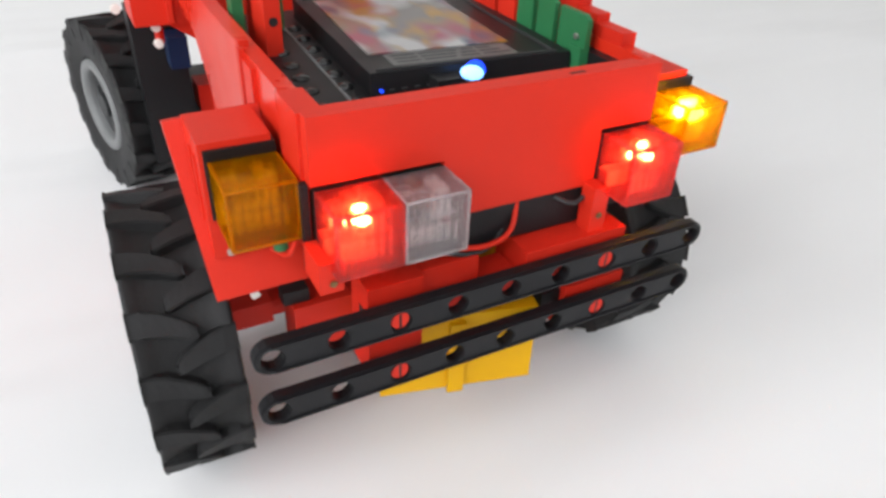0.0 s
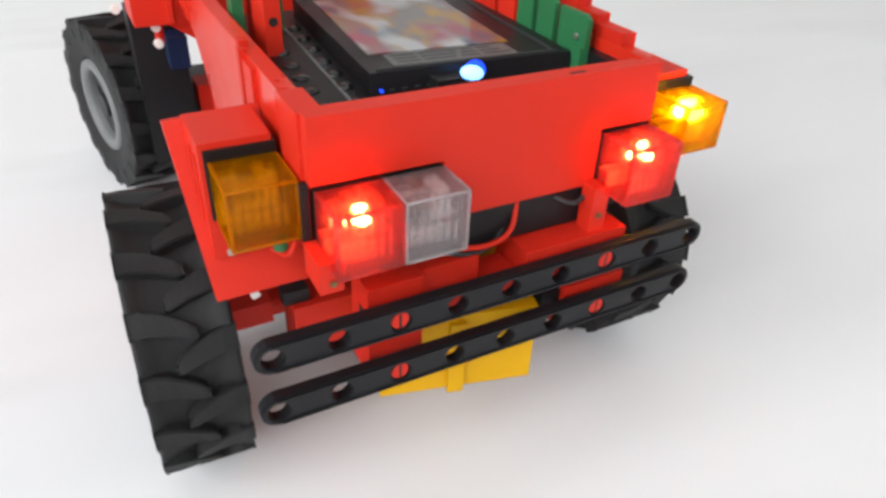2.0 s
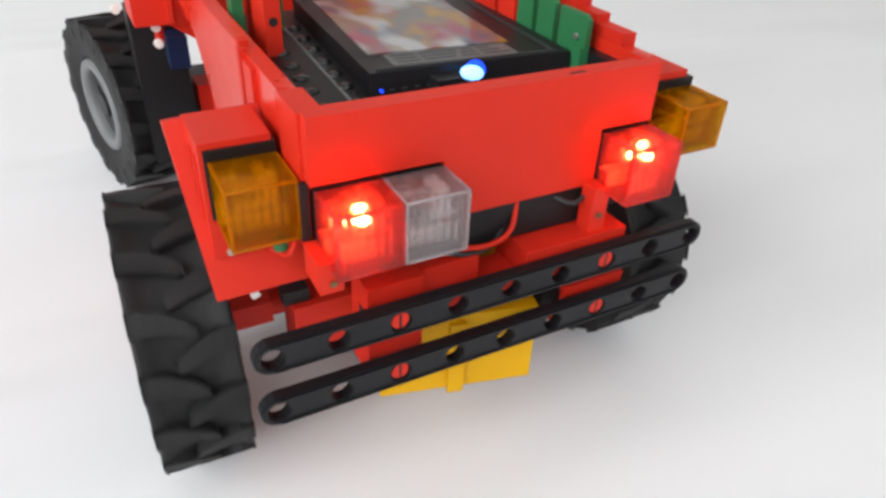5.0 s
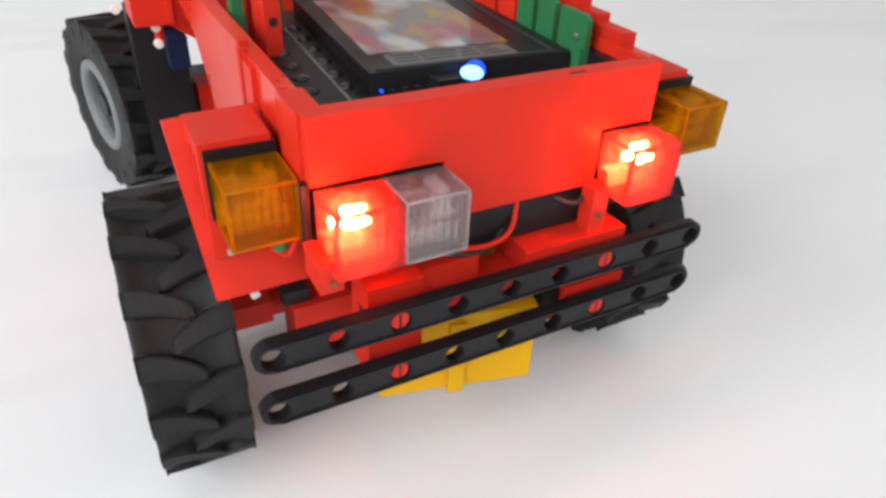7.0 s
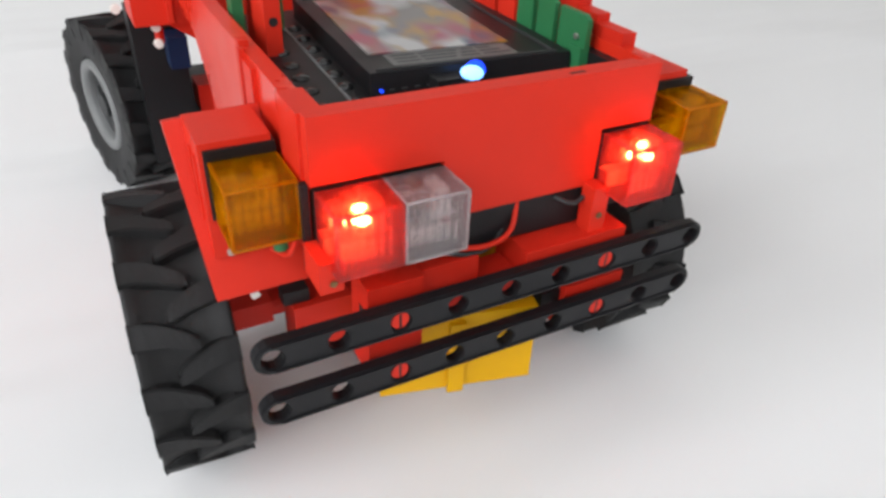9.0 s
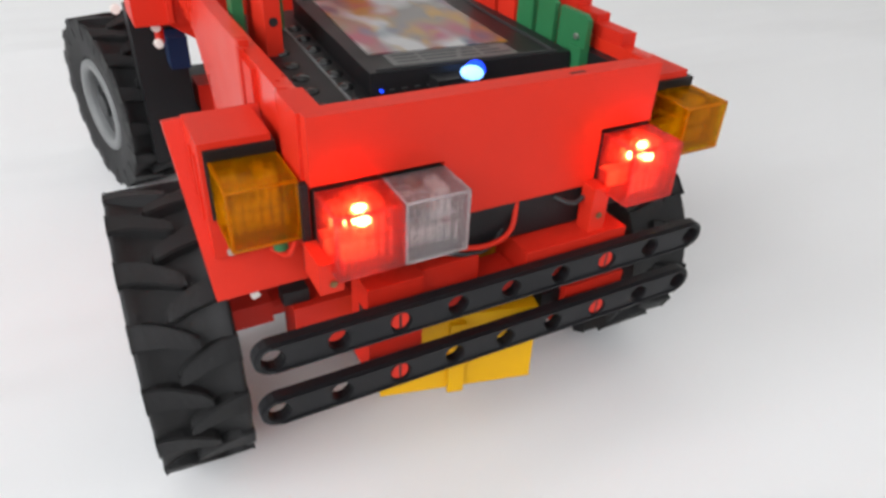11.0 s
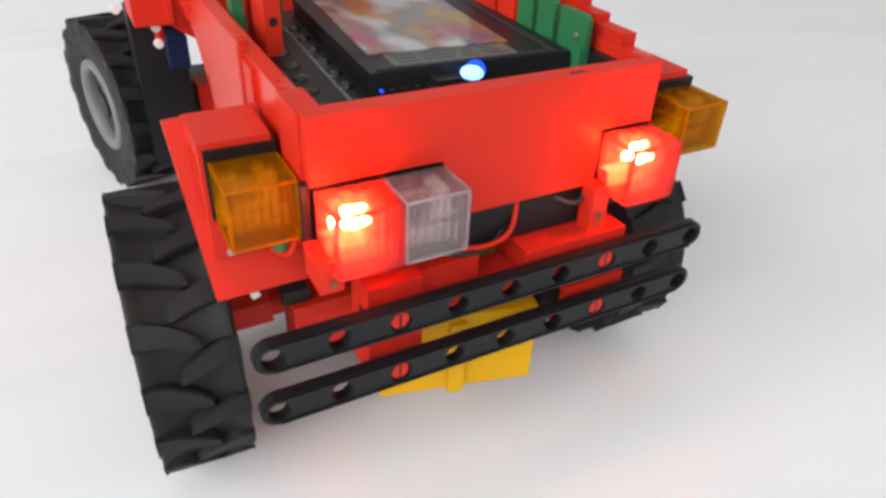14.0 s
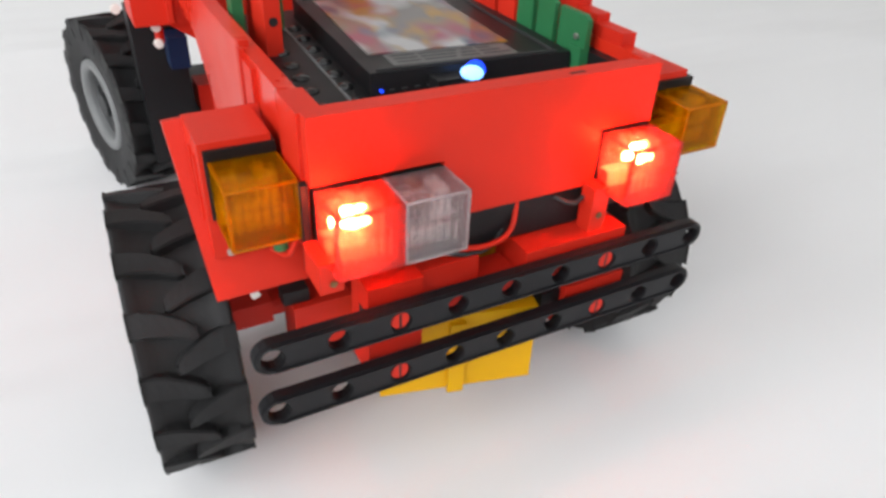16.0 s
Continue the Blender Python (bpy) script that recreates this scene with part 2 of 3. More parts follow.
def tyre_mesh(radius, half):
    """Carcass turned round x."""
    bm = bmesh.new()
    edge, base = radius - 0.85, radius - 2.4
    flank = [(half - 2.2, 16.5), (half - 0.6, 19), (half - 0.05, edge - 5), (half + 0.04, edge - 0.7), (half - 0.25, edge - 0.1), (half - 0.9, edge), (half - 2.6, edge - 0.7), (half - 4.8, base + 0.2)]
    profile = [(-x, r) for x, r in flank] + [(0, base)] + flank[::-1]
    seg = 72
    rings = [[bm.verts.new((x, r * math.cos(2 * math.pi * k / seg), r * math.sin(2 * math.pi * k / seg))) for x, r in profile] for k in range(seg)]
    for k in range(seg):
        a, b = rings[k], rings[(k + 1) % seg]
        for i in range(len(profile) - 1):
            bm.faces.new((a[i], b[i], b[i + 1], a[i + 1]))
        bm.faces.new((a[-1], b[-1], b[0], a[0]))
    return bm


def lug_mesh(radius, half, lugs, side):
    """One curved tractor lug, broad at the shoulder, with a rounded tip past the middle of the tread."""
    bm = bmesh.new()
    deep = radius - 3.0

    def at3(x, r, a):
        return bm.verts.new((x, r * math.cos(radians(a)), r * math.sin(radians(a))))
    # share of the half width, lead in degrees, half breadth in degrees
    path = [(1.0, 0.0, 4.9), (0.72, 0.3, 4.8), (0.45, 1.3, 4.5), (0.22, 2.8, 4.0), (0.02, 4.4, 3.7), (-0.13, 5.7, 3.3), (-0.22, 6.5, 2.6), (-0.27, 6.9, 1.5)]
    prev = None
    for i, (share, lead, breadth) in enumerate(path):
        x = side * (share * half + (0.12 if i == 0 else 0))
        top = radius - 0.15 * (i == 0) - 0.1 * max(0, i - 5)
        low = radius - 7.0 if i == 0 else deep
        ring = [at3(x, low, lead - breadth * 1.18), at3(x, top, lead - breadth * 0.9), at3(x, top, lead + breadth * 0.9), at3(x, low, lead + breadth * 1.18)]
        if prev:
            for j in range(3):
                bm.faces.new((prev[j], prev[j + 1], ring[j + 1], ring[j]))
        else:
            bm.faces.new(ring)
        prev = ring
    bm.faces.new(prev[::-1])
    return bm


def rim_mesh(half):
    bm = bmesh.new()
    profile = [(-half + 1.4, 17.6), (-half + 0.4, 17.2), (-half + 0.4, 13.8), (-half + 2.5, 13.2), (half - 2.5, 13.2), (half - 0.4, 13.8), (half - 0.4, 17.2), (half - 1.4, 17.6)]
    seg = 48
    rings = [[bm.verts.new((x, r * math.cos(2 * math.pi * k / seg), r * math.sin(2 * math.pi * k / seg))) for x, r in profile] for k in range(seg)]
    for k in range(seg):
        a, b = rings[k], rings[(k + 1) % seg]
        for i in range(len(profile)):
            j = (i + 1) % len(profile)
            bm.faces.new((a[i], b[i], b[j], a[j]))
    return bm


def hub_mesh(half):
    bm = rod((-half + 4, 0, 0), (half - 4, 0, 0), 13.4, 32)
    rod((-half + 1.5, 0, 0), (half - 1, 0, 0), 4.5, 20, bm)
    for k in range(6):
        a = math.pi * k / 3
        rod((-half + 3.2, 8.8 * math.cos(a), 8.8 * math.sin(a)), (-half + 4.4, 8.8 * math.cos(a), 8.8 * math.sin(a)), 1.9, 12, bm)
    return bm


def grown(bm, k):
    bmesh.ops.scale(bm, vec=(k, k, k), verts=bm.verts)
    return bm


R_WHEEL, HALF, GROW = 32.5, 9.4, 1.25
HUB_ME = finish(grown(hub_mesh(HALF), GROW), "wheel", HUB, 0.3)
LUGS = 16
TYRE_ME = finish(grown(tyre_mesh(R_WHEEL, HALF), GROW), "tyre", RUBBER, smooth=True)
LUG_ME = [finish(grown(lug_mesh(R_WHEEL, HALF, LUGS, side), GROW), "tread_lug", RUBBER, 0.8) for side in (-1, 1)]
RIM_ME = finish(grown(rim_mesh(HALF), GROW), "rim", GREY, smooth=True)


def wheel(at, label):
    w = new("wheel", HUB_ME)
    w.parent = truck
    w.matrix_basis = at
    tagged(w, label)
    for name, me, text in (("tyre", TYRE_ME, "black rubber tractor-tread tyre"), ("rim", RIM_ME, "light grey plastic rim ring")):
        o = new(name, me)
        o.parent = w
        tagged(o, text)
    for k in range(LUGS):
        for i in (0, 1):
            o = new("tread_lug", LUG_ME[i])
            o.parent = w
            o.matrix_basis = pose(0, 0, 0, (k + 0.5 * i) * 360 / LUGS)
    return w


WHEEL_L = (-73.4 * MM, 59.1 * MM, 8.3 * MM)
WHEEL_R = (72.2 * MM, 57.8 * MM, 8.3 * MM)
wheel_left = wheel(pose(*WHEEL_L, 0, 0, -2.4), "rear driven wheel with black tractor tyre")
wheel_right = wheel(pose(*WHEEL_R, 0, 0, 180), "rear driven wheel with black tractor tyre")
wheel(pose(-67.6 * MM, 241.4 * MM, 8.3 * MM, 20, 0, 14), "steered front wheel with black tractor tyre")
wheel(pose(74.0 * MM, 243 * MM, 8.3 * MM, 0, 0, 194), "steered front wheel with black tractor tyre")

# rear panel: full-width upper board, lower board between the lamps
part("rear_panel", prism([(-45.8, 71), (-30, 71), (-14.4, 71), (-14.4, 55.6), (30.3, 55.6), (30.3, 71), (46, 71), (46, 86.3), (-45.8, 86.3)], 11, 14.5), RED, truck, "flat bright red plastic rear panel", bevel=0.8)
part("panel_rim", box(-42, 42, 14.5, 17.2, 78, 85.9), RED, truck, bevel=0.5)

# dark sheet painted as the shade of a slot
part("rim_slot_shade", box(19, 23.4, 12.4, 13.4, 86.25, 86.34), SHADE_BLACK, truck)

# side walls with ribs
for side, x0, x1 in ((-1, -46, -41.8), (1, 45.2, 49.4)):
    part("side_wall", prism([(17.3, 52), (109, 52), (131, 70), (150, 74), (205, 74), (205, 85.6), (17.3, 85.6)], x0, x1, "x"), RED_GLOSS, truck, "red plastic side wall of the truck bed", bevel=0.6)
    part("corner_post", box(x0 - 0.6 if side < 0 else x0 - 1, x1 + 1 if side < 0 else x1 - 3.5, 14.6, 28 if side < 0 else 20, 53, 86), RED, truck, bevel=0.7)
part("wall_rib", box(-47.2, -46.02, 47, 55, 56, 84.5), RED, truck, bevel=0.4)
part("wall_rib", box(-47.6, -46.02, 56, 58.5, 56, 86.5), RED, truck, bevel=0.4)
part("wall_notch", box(-46.6, -44, 60, 63, 84, 87.4), RED, truck, bevel=0.3)

# black controller in the bed
controller = part("controller", box(-41.6, 41.6, 17.4, 124, 60, 76), BLACK, truck, "black plastic controller box with a screen", bevel=0.6)
housing = part("screen_housing", prism([(38.6, 76.02), (39.4, 82), (115, 82), (115, 76.02)], -22, 36, "x"), BLACK, controller, bevel=0.8, at=pose(0, 0, 0, 0, 0, -3))
part("led_block", box(-4.6, 9.5, 33.8, 38.9, 76.02, 80.4), BLACK, controller, bevel=0.5)
part("screen", box(-18.8, 22.2, 52.4, 108, 82.02, 82.4), SCREEN, controller, "glossy screen with a blurred colour picture", at=pose(0, 0, 0, 0, 0, -4))
part("label_strip", box(-15.2, 20.4, 42.5, 51.2, 82.02, 82.25), SILVER, controller, "grey printed strip with unreadable print", at=pose(0, 0, 0, 0, 0, -4))
for k in range(3):
    y = 44.2 + 2.4 * k
    for x0, x1 in ((-13.5, -7), (-6, 3 + k), (4.5 + k, 10), (11, 19 - 2 * k)):
        part("print_bar", box(x0, x1, y, y + 1.1, 82.255, 82.28), HUB, controller, at=pose(0, 0, 0, 0, 0, -4))
part("screen_frame", prism([(-17.4, 40.3), (34.5, 40.3), (34.5, 112), (-17.4, 112), (-17.4, 111), (33.6, 111), (33.6, 41.2), (-17.4, 41.2)], 82.02, 82.5, "z"), HUB, controller, bevel=0.1, at=pose(-2.6 * MM, 0.3 * MM, 0, 0, 0, -3.2))
part("rail", box(-27.5, -26.9, 30, 130, 76.02, 76.5), GREY, controller, bevel=0.15, at=pose(0, 0, 0, 0, 0, -2.5))
for k, y in enumerate((38.5, 49.5, 59.3, 69.2, 80.5, 91.5, 102)):
    for x in (-32.6, -23.4):
        q = (x + 0.06 * (y - 45), y)
        stud = bmesh.new()
        bmesh.ops.create_uvsphere(stud, u_segments=18, v_segments=10, radius=2.3)
        bmesh.ops.scale(stud, vec=(1, 1, 0.5), verts=stud.verts)
        part("stud", stud, SOCKET, controller, smooth=True, at=Matrix.Translation((q[0] * MM, q[1] * MM, 76.0 * MM)))
for x in (-15.5, -12, -8.5, -5):
    part("contact", box(x, x + 1.4, 38.6, 39.2, 77.6, 78.0), HUB, controller, bevel=0.15)
part("status_led_dot", rod((-17.6, 39.4, 77.9), (-17.6, 38.6, 77.9), 0.42, 12), LED_BLUE, controller, "tiny lit blue led")
dome = bmesh.new()
bmesh.ops.create_uvsphere(dome, u_segments=20, v_segments=12, radius=3.0)
bmesh.ops.scale(dome, vec=(1.1, 0.7, 0.62), verts=dome.verts)
part("status_led", dome, LED_GLOW, controller, "lit blue-white status led", smooth=True, at=pose(5.0 * MM, 34.0 * MM, 81.3 * MM, 0, 12, 0))
# glowing disc added for the blue halo around the led
part("led_halo", rod((6.3, 34.8, 80.6), (6.3, 35.8, 80.6), 3.4, 20), LED_BLUE, controller, "blue disc painting the halo around the led", bevel=0.3)

# green plugs and red blocks standing in the bed
for y0, y1, z1 in ((34, 46.5, 92), (49, 57.2, 93), (59.6, 67.6, 94)):
    plug = part("plug", prism([(y0, 76.02), (y1, 76.02), (y1, z1), (y0 + 2, z1), (y0, z1 - 1.2)], 39.8, 41.5, "x"), GREEN, truck, "green plastic cable plug", bevel=0.4)
    # slot shown only by a sheet in its shade colour
    part("plug_slot_shade", box(39.72, 39.82, y0 + 3, y1 - 1.5, 79, 79.6), SHADE_BLACK, plug)
    if y0 < 40:
        part("screw", rod((39.7, 37.6, 86), (38.9, 37.6, 86), 0.9, 12), STEEL, plug, "steel screw head", bevel=0.2)
        part("plug_flange", box(38.6, 39.75, 34, 39, 76.02, 83.5), GREEN, plug, bevel=0.3)
# added black block that darkens the gap between plugs and side wall
part("bed_gap_shade", box(41.7, 45.1, 20.3, 41, 60, 82.4), BLACK, controller, bevel=0.5)
part("red_block", box(40, 44, 69.6, 79, 76.02, 100), RED, truck, bevel=0.6)
part("red_block", box(40, 44, 81, 96, 76.02, 98), RED, truck, bevel=0.6)
part("red_block", box(46.2, 51, 47, 95, 80, 96), RED_DARKER, truck, bevel=1.6)
part("red_block", box(46.2, 50.6, 38, 46.8, 80, 91), RED_DARKER, truck, bevel=1.8)
part("red_block", box(45.4, 50, 26, 37.8, 80, 89), RED_DARKER, truck, bevel=1.9)
block = part("red_block", box(-34.8, -30.2, 79, 100, 76.02, 112), RED, truck, bevel=0.6)
# flat dark disc for the shade in a peg hole
part("peg_hole_shade", rod((-32.4, 79.2, 85.5), (-32.4, 78.95, 85.5), 1.3, 14), SHADE_BLACK, block)
part("plug", box(-28.5, -22.8, 103, 109, 76.02, 112), GREEN, truck, "green plastic cable plug", bevel=0.5)
part("plug", box(-40.5, -37.2, 92, 98, 76.02, 112), GREEN, truck, "green plastic cable plug", bevel=0.5)

# front fender, steering parts seen over the front wheel
part("front_fender", box(-62, -38, 156, 180, 66, 95), RED, truck, "red plastic front fender block", bevel=0.6)
part("fender_wedge", prism([(-51, 65.9), (-38, 65.9), (-38, 57)], 158, 176), RED, truck, bevel=0.3)
part("fender_rib", box(-50.5, -48.6, 153.6, 155.96, 67, 95), RED, truck, bevel=0.5)
part("fender_rib", box(-40.4, -38.4, 153.6, 155.96, 62, 95), RED, truck, bevel=0.5)
part("steering_link", rod((-53.4, 162, 65.8), (-53.8, 162, 58), 1.6, 12), RED_DARKER, truck, bevel=0.2)
for x, z in ((-54.7, 64.6), (-54.6, 58.6), (-66.8, 72)):
    part("pin_head", rod((x, 161, z), (x, 158.5, z), 1.7, 16), WHITE, truck, "white plastic pin head", bevel=0.4)
part("servo", box(-49, -41.2, 184, 195.8, 40, 53), BLUE, truck, "dark blue plastic steering servo", bevel=0.6)
# black block added for the shade between front wheel and chassis
part("wheel_gap_shade", box(-61, -41, 196, 214, -6, 61), BLACK, truck, bevel=0.5)
part("steering_arm", box(-38, -31, 200, 214, 14, 26), RED_DARKER, truck, bevel=0.5)
# out of view; added to keep light off the steering parts
part("cab_body", box(-40, 40, 182, 270, 54, 112), RED, truck, "unseen red plastic cab body added for shade", bevel=0.8)
# coloured black for the shade behind the front wheel
part("axle_carrier", box(-56, 56, 230, 256, -1, 17), BLACK, truck, bevel=0.6)

# rear fender bracket and lamp block
part("fender", slab((-68.6, 47, 75), (-46.4, 47, 76), (-43.0, 25, 38.3), (-66.0, 25, 37.9), (0, 2.6, -0.6)), RED, truck, "red plastic rear fender plate", bevel=0.5)
part("lamp_block", box(-64.3, -48.4, 29.2, 46.8, 47, 76.2), RED, truck, bevel=0.7)


# lamps: socket, coloured cap with ribs, bulb; the filament glows
def cap_mesh(w, d, h, wall=0.9, ribs=6):
    """Open at the back (y = d); front at y = 0, fluted on the inside."""
    bm = bmesh.new()
    outer = [(0, 0), (w, 0), (w, h), (0, h)]
    of = [bm.verts.new((x, 0, z)) for x, z in outer]
    back = [bm.verts.new((x, d, z)) for x, z in outer]
    bm.faces.new(of)
    for i in range(4):
        j = (i + 1) % 4
        bm.faces.new((of[i], back[i], back[j], of[j]))
    round_edges = [e for e in bm.edges if min(v.co.y for v in e.verts) < d - 0.01]
    bmesh.ops.bevel(bm, geom=round_edges, offset=0.55, segments=2, affect="EDGES")
    rim_out = [e for e in bm.edges if e.is_boundary]
    line = [(wall, wall + 0.4)]
    step = (w - 2 * wall) / ribs
    for k in range(ribs):
        a = wall + k * step
        line += [(a + step * q, wall + 0.4 + 1.7 * u) for q, u in ((0.08, 0), (0.2, 0.62), (0.36, 0.93), (0.5, 1), (0.64, 0.93), (0.8, 0.62), (0.92, 0))]
    line.append((w - wall, wall + 0.4))
    line = [(wall, d)] + line + [(w - wall, d)]
    low = [bm.verts.new((x, y, wall)) for x, y in line]
    top = [bm.verts.new((x, y, h - wall)) for x, y in line]
    bm.faces.new(low)
    bm.faces.new(top[::-1])
    for i in range(len(line) - 1):
        bm.faces.new((low[i], low[i + 1], top[i + 1], top[i]))
    rim_in = [e for e in bm.edges if e.is_boundary and e not in rim_out]
    bmesh.ops.bridge_loops(bm, edges=rim_out + rim_in)
    return bm


def cap_edges(w, d, h, r=0.42):
    """Thick moulded beads along the outer edges of a cap, coloured for the light gathered there."""
    bm = bmesh.new()
    k = r * 0.75
    corner = [(k, k), (w - k, k), (w - k, h - k), (k, h - k)]
    for i in range(4):
        (x0, z0), (x1, z1) = corner[i], corner[(i + 1) % 4]
        rod((x0, k, z0), (x1, k, z1), r, 8, bm)
        rod((x0, k, z0), (x0, d, z0), r, 8, bm)
    return bm


def lamp(name, x, y, z, w, d, h, cap, glow, label, over=-0.3, size=1.15, tray=(0.2, 0.75)):
    """A lamp whose cap has its lower left front corner at x, y, z. Returns the filaments."""
    sock = part(name, box(x + 0.2 - max(0, over) * 0.35, x + w - 0.2, y + d - 0.38, y + d + 7, z + 0.2, z + h + over), BLACK, truck, label, bevel=0.3)
    part("lamp_cap", cap_mesh(w, d - 0.4, h), cap, sock, at=Matrix.Translation((x * MM, y * MM, z * MM)))
    part("cap_edge", cap_edges(w, d - 0.4, h), EDGES[cap], sock, smooth=True, at=Matrix.Translation((x * MM, y * MM, z * MM)))
    for k in (0.36, 0.64):
        part("socket_rib", box(x + w * k - 0.25, x + w * k + 0.25, y + d - 0.9, y + d - 0.39, z + h * 0.5, z + h - 1.1), GREY, sock)
    cx, cz = x + w * 0.42, z + h * 0.74
    by = y + d * 0.45
    # shelf that carries the bulb, with a raised block at its side
    shelf = prism([(x + w * tray[0], by - 0.6), (x + w * tray[1], by - 0.6), (x + w * tray[1], y + d - 0.5), (x + w * (tray[0] + 0.16), y + d - 0.5), (x + w * tray[0], by + 1.5)], z + h * 0.54, z + h * 0.62, "z")
    part("bulb_holder", shelf, WHITE, sock, "pale plastic bulb holder", bevel=0.3)
    part("bulb_plug", box(x + 1.4, x + w - 1.4, y + d * 0.7, y + d - 0.39, z + 1.2, z + h * 0.36), WHITE, sock, "pale plastic bulb plug", bevel=0.6)
    part("contact_block", box(x + w * 0.62, x + w * 0.8, by - 0.6, by + 2.4, z + h * 0.625, z + h * 0.8), WHITE, sock, bevel=0.4)
    bulb = bmesh.new()
    bmesh.ops.create_uvsphere(bulb, u_segments=16, v_segments=10, radius=2.3)
    part("bulb", bulb, GLASS, sock, smooth=True, at=Matrix.Translation((cx * MM, by * MM, cz * MM)))
    part("bulb_base", rod((cx, by + 2.0, cz), (cx, y + d - 0.39, cz), 1.9, 16), BRASS, sock, bevel=0.3)
    made = []
    for mat, dx in glow:
        fil = bmesh.new()
        bmesh.ops.create_uvsphere(fil, u_segments=14, v_segments=8, radius=size)
        bmesh.ops.scale(fil, vec=(1.4, 0.75, 0.9), verts=fil.verts)
        home = Vector(((cx + dx) * MM, by * MM, cz * MM))
        made.append((part("filament", fil, mat, sock, "glowing bulb filament", smooth=True, at=Matrix.Translation(home)), home))
    return made


ORANGE_L = lamp("indicator_lamp", -62.7, 13.5, 57.5, 15.2, 15.2, 14.6, AMBER, [(AMBER_GLOW, 0)], "amber indicator lamp with ribbed clear cap", 2.5, 2.2)
ORANGE_R = lamp("indicator_lamp", 58.3, 9.8, 58.8, 14.4, 14.2, 13.7, AMBER, [(AMBER_GLOW, 0)], "amber indicator lamp with ribbed clear cap", 2.5, 2.2)
RED_L = lamp("tail_lamp", -45.2, -1.8, 55, 15.2, 12.8, 15.2, RUBY, [(TAIL_GLOW, 0.9), (BRAKE_GLOW, -1.6)], "glowing red tail lamp with ribbed cap", tray=(0.55, 0.85))
RED_R = lamp("tail_lamp", 30.6, -1.8, 55, 15.2, 12.8, 15.2, RUBY, [(TAIL_GLOW, 0.9), (BRAKE_GLOW, -1.6)], "glowing red tail lamp with ribbed cap", tray=(0.55, 0.85))
WHITE_L = lamp("reversing_lamp", -29.8, -1.8, 55, 15.2, 12.8, 15.2, FROST, [(WHITE_GLOW, 0)], "clear reversing lamp with ribbed cap", -0.3, 1.8, (0.5, 0.85))
part("lamp_block", box(50.5, 70.5, 24.4, 40, 48, 77), RED, truck, bevel=0.6)

for x in (-59, -54.2, -51.2):
    part("contact_lug", box(x, x + 1.8, 30.2, 33.4, 74.62, 75.3), SOCKET, ORANGE_L[0][0].parent, bevel=0.25)
part("block_rib", box(-64.9, -64.28, 33, 34.4, 56, 72), RED, truck, bevel=0.2)
part("block_rib", box(-64.9, -64.28, 38, 39.4, 56, 72), RED, truck, bevel=0.2)
part("pin_head", rod((29.5, 6, 49), (29.5, 5.4, 49), 0.9, 12), BRASS, truck, bevel=0.2)
# black box in place of the dark gap beside the tail lamp
part("gap_shade", box(-47.6, -45.9, 12.2, 14.5, 57, 71), BLACK, truck)

# bumper struts
cells = [(-60 + 15 * i, 15) for i in range(9)]
for z in (38.0, 22.2):
    s = part("bumper_strut", holed_bar(cells, 4.15, 2.5, 3.4, True), STRUT, truck, "charcoal plastic strut with nine round holes", bevel=0.35, at=pose(0, 0, z * MM))
    for v in (-3.65, 3.1):
        part("strut_flange", box(-60, 60, -0.45, -0.01, v, v + 0.55), STRUT, s, bevel=0.12)
    for x in (-30, 30):
        pin = rod((x, 0.5, z), (x, 4.6, z), 2.35, 16)
        # dark strip on the pin face, the shade of its slot
        part("pin_slot_shade", box(x - 0.28, x + 0.28, 0.42, 0.52, z - 2.0, z + 2.0), SHADE_BLACK, s, at=pose(0, 0, -z * MM))
        part("pin", pin, RED, s, "red slotted plastic pin", bevel=0.2, at=pose(0, 0, -z * MM))

# red blocks of the rear frame
part("frame_block", box(-35.6, -21.3, 6.4, 17, 17, 44.2), RED_DARKER, truck, bevel=0.6)
part("frame_block", box(-21.2, -5, 8.4, 20, 33.5, 44.4), RED_DARKER, truck, bevel=0.6)
part("frame_block", box(7, 39, 4.5, 19, 34, 44), RED_DARKER, truck, bevel=0.6)
part("frame_block", box(22, 42, 5, 18, 13.0, 28), RED_DARKER, truck, bevel=0.6)
part("lamp_post", box(27, 32, 6, 11, 44, 57), RED, truck, bevel=0.5)
part("lamp_post", box(-48, -42.6, 2, 12, 50, 57.6), RED, truck, bevel=0.5)
part("axle_block", box(-47, -31, 30, 41, 7, 25.4), RED_DARKER, truck, bevel=0.6)
# no real part: near-black block for the shaded gap above the axle block
part("axle_gap_shade", box(-49, -42, 32, 37, 25.6, 29.6), SHADE_BLACK, truck, bevel=0.6)
part("axle_block", box(-62, -49.6, 44, 51, 12, 19), RED_DARKER, truck, bevel=2)
part("axle_housing", rod((-63, 59.1, 8.3), (63, 59.1, 8.3), 5.0, 18), RED_DARKER, truck, bevel=0.4)
part("gearbox", box(-22, 22, 44.2, 76, -4, 24.1), RED_DARKER, truck, bevel=0.8)
# hidden block, added only to darken the table under the truck
part("underbody_shader", box(-38, 38, 76.2, 152, -12, 24.1), BLACK, truck, "unseen black block that shades the table below", bevel=0.8)
part("chassis_beam", box(-25, 25, 150.2, 262, 17.2, 50), RED_DARKER, truck, bevel=0.8)
part("chassis", box(-40, 40, 44, 150, 24.2, 50), RED_DARKER, truck, bevel=0.8)
part("motor", box(-30, 30, 12, 50, 44.5, 59.5), BLACK, truck, bevel=0.6)

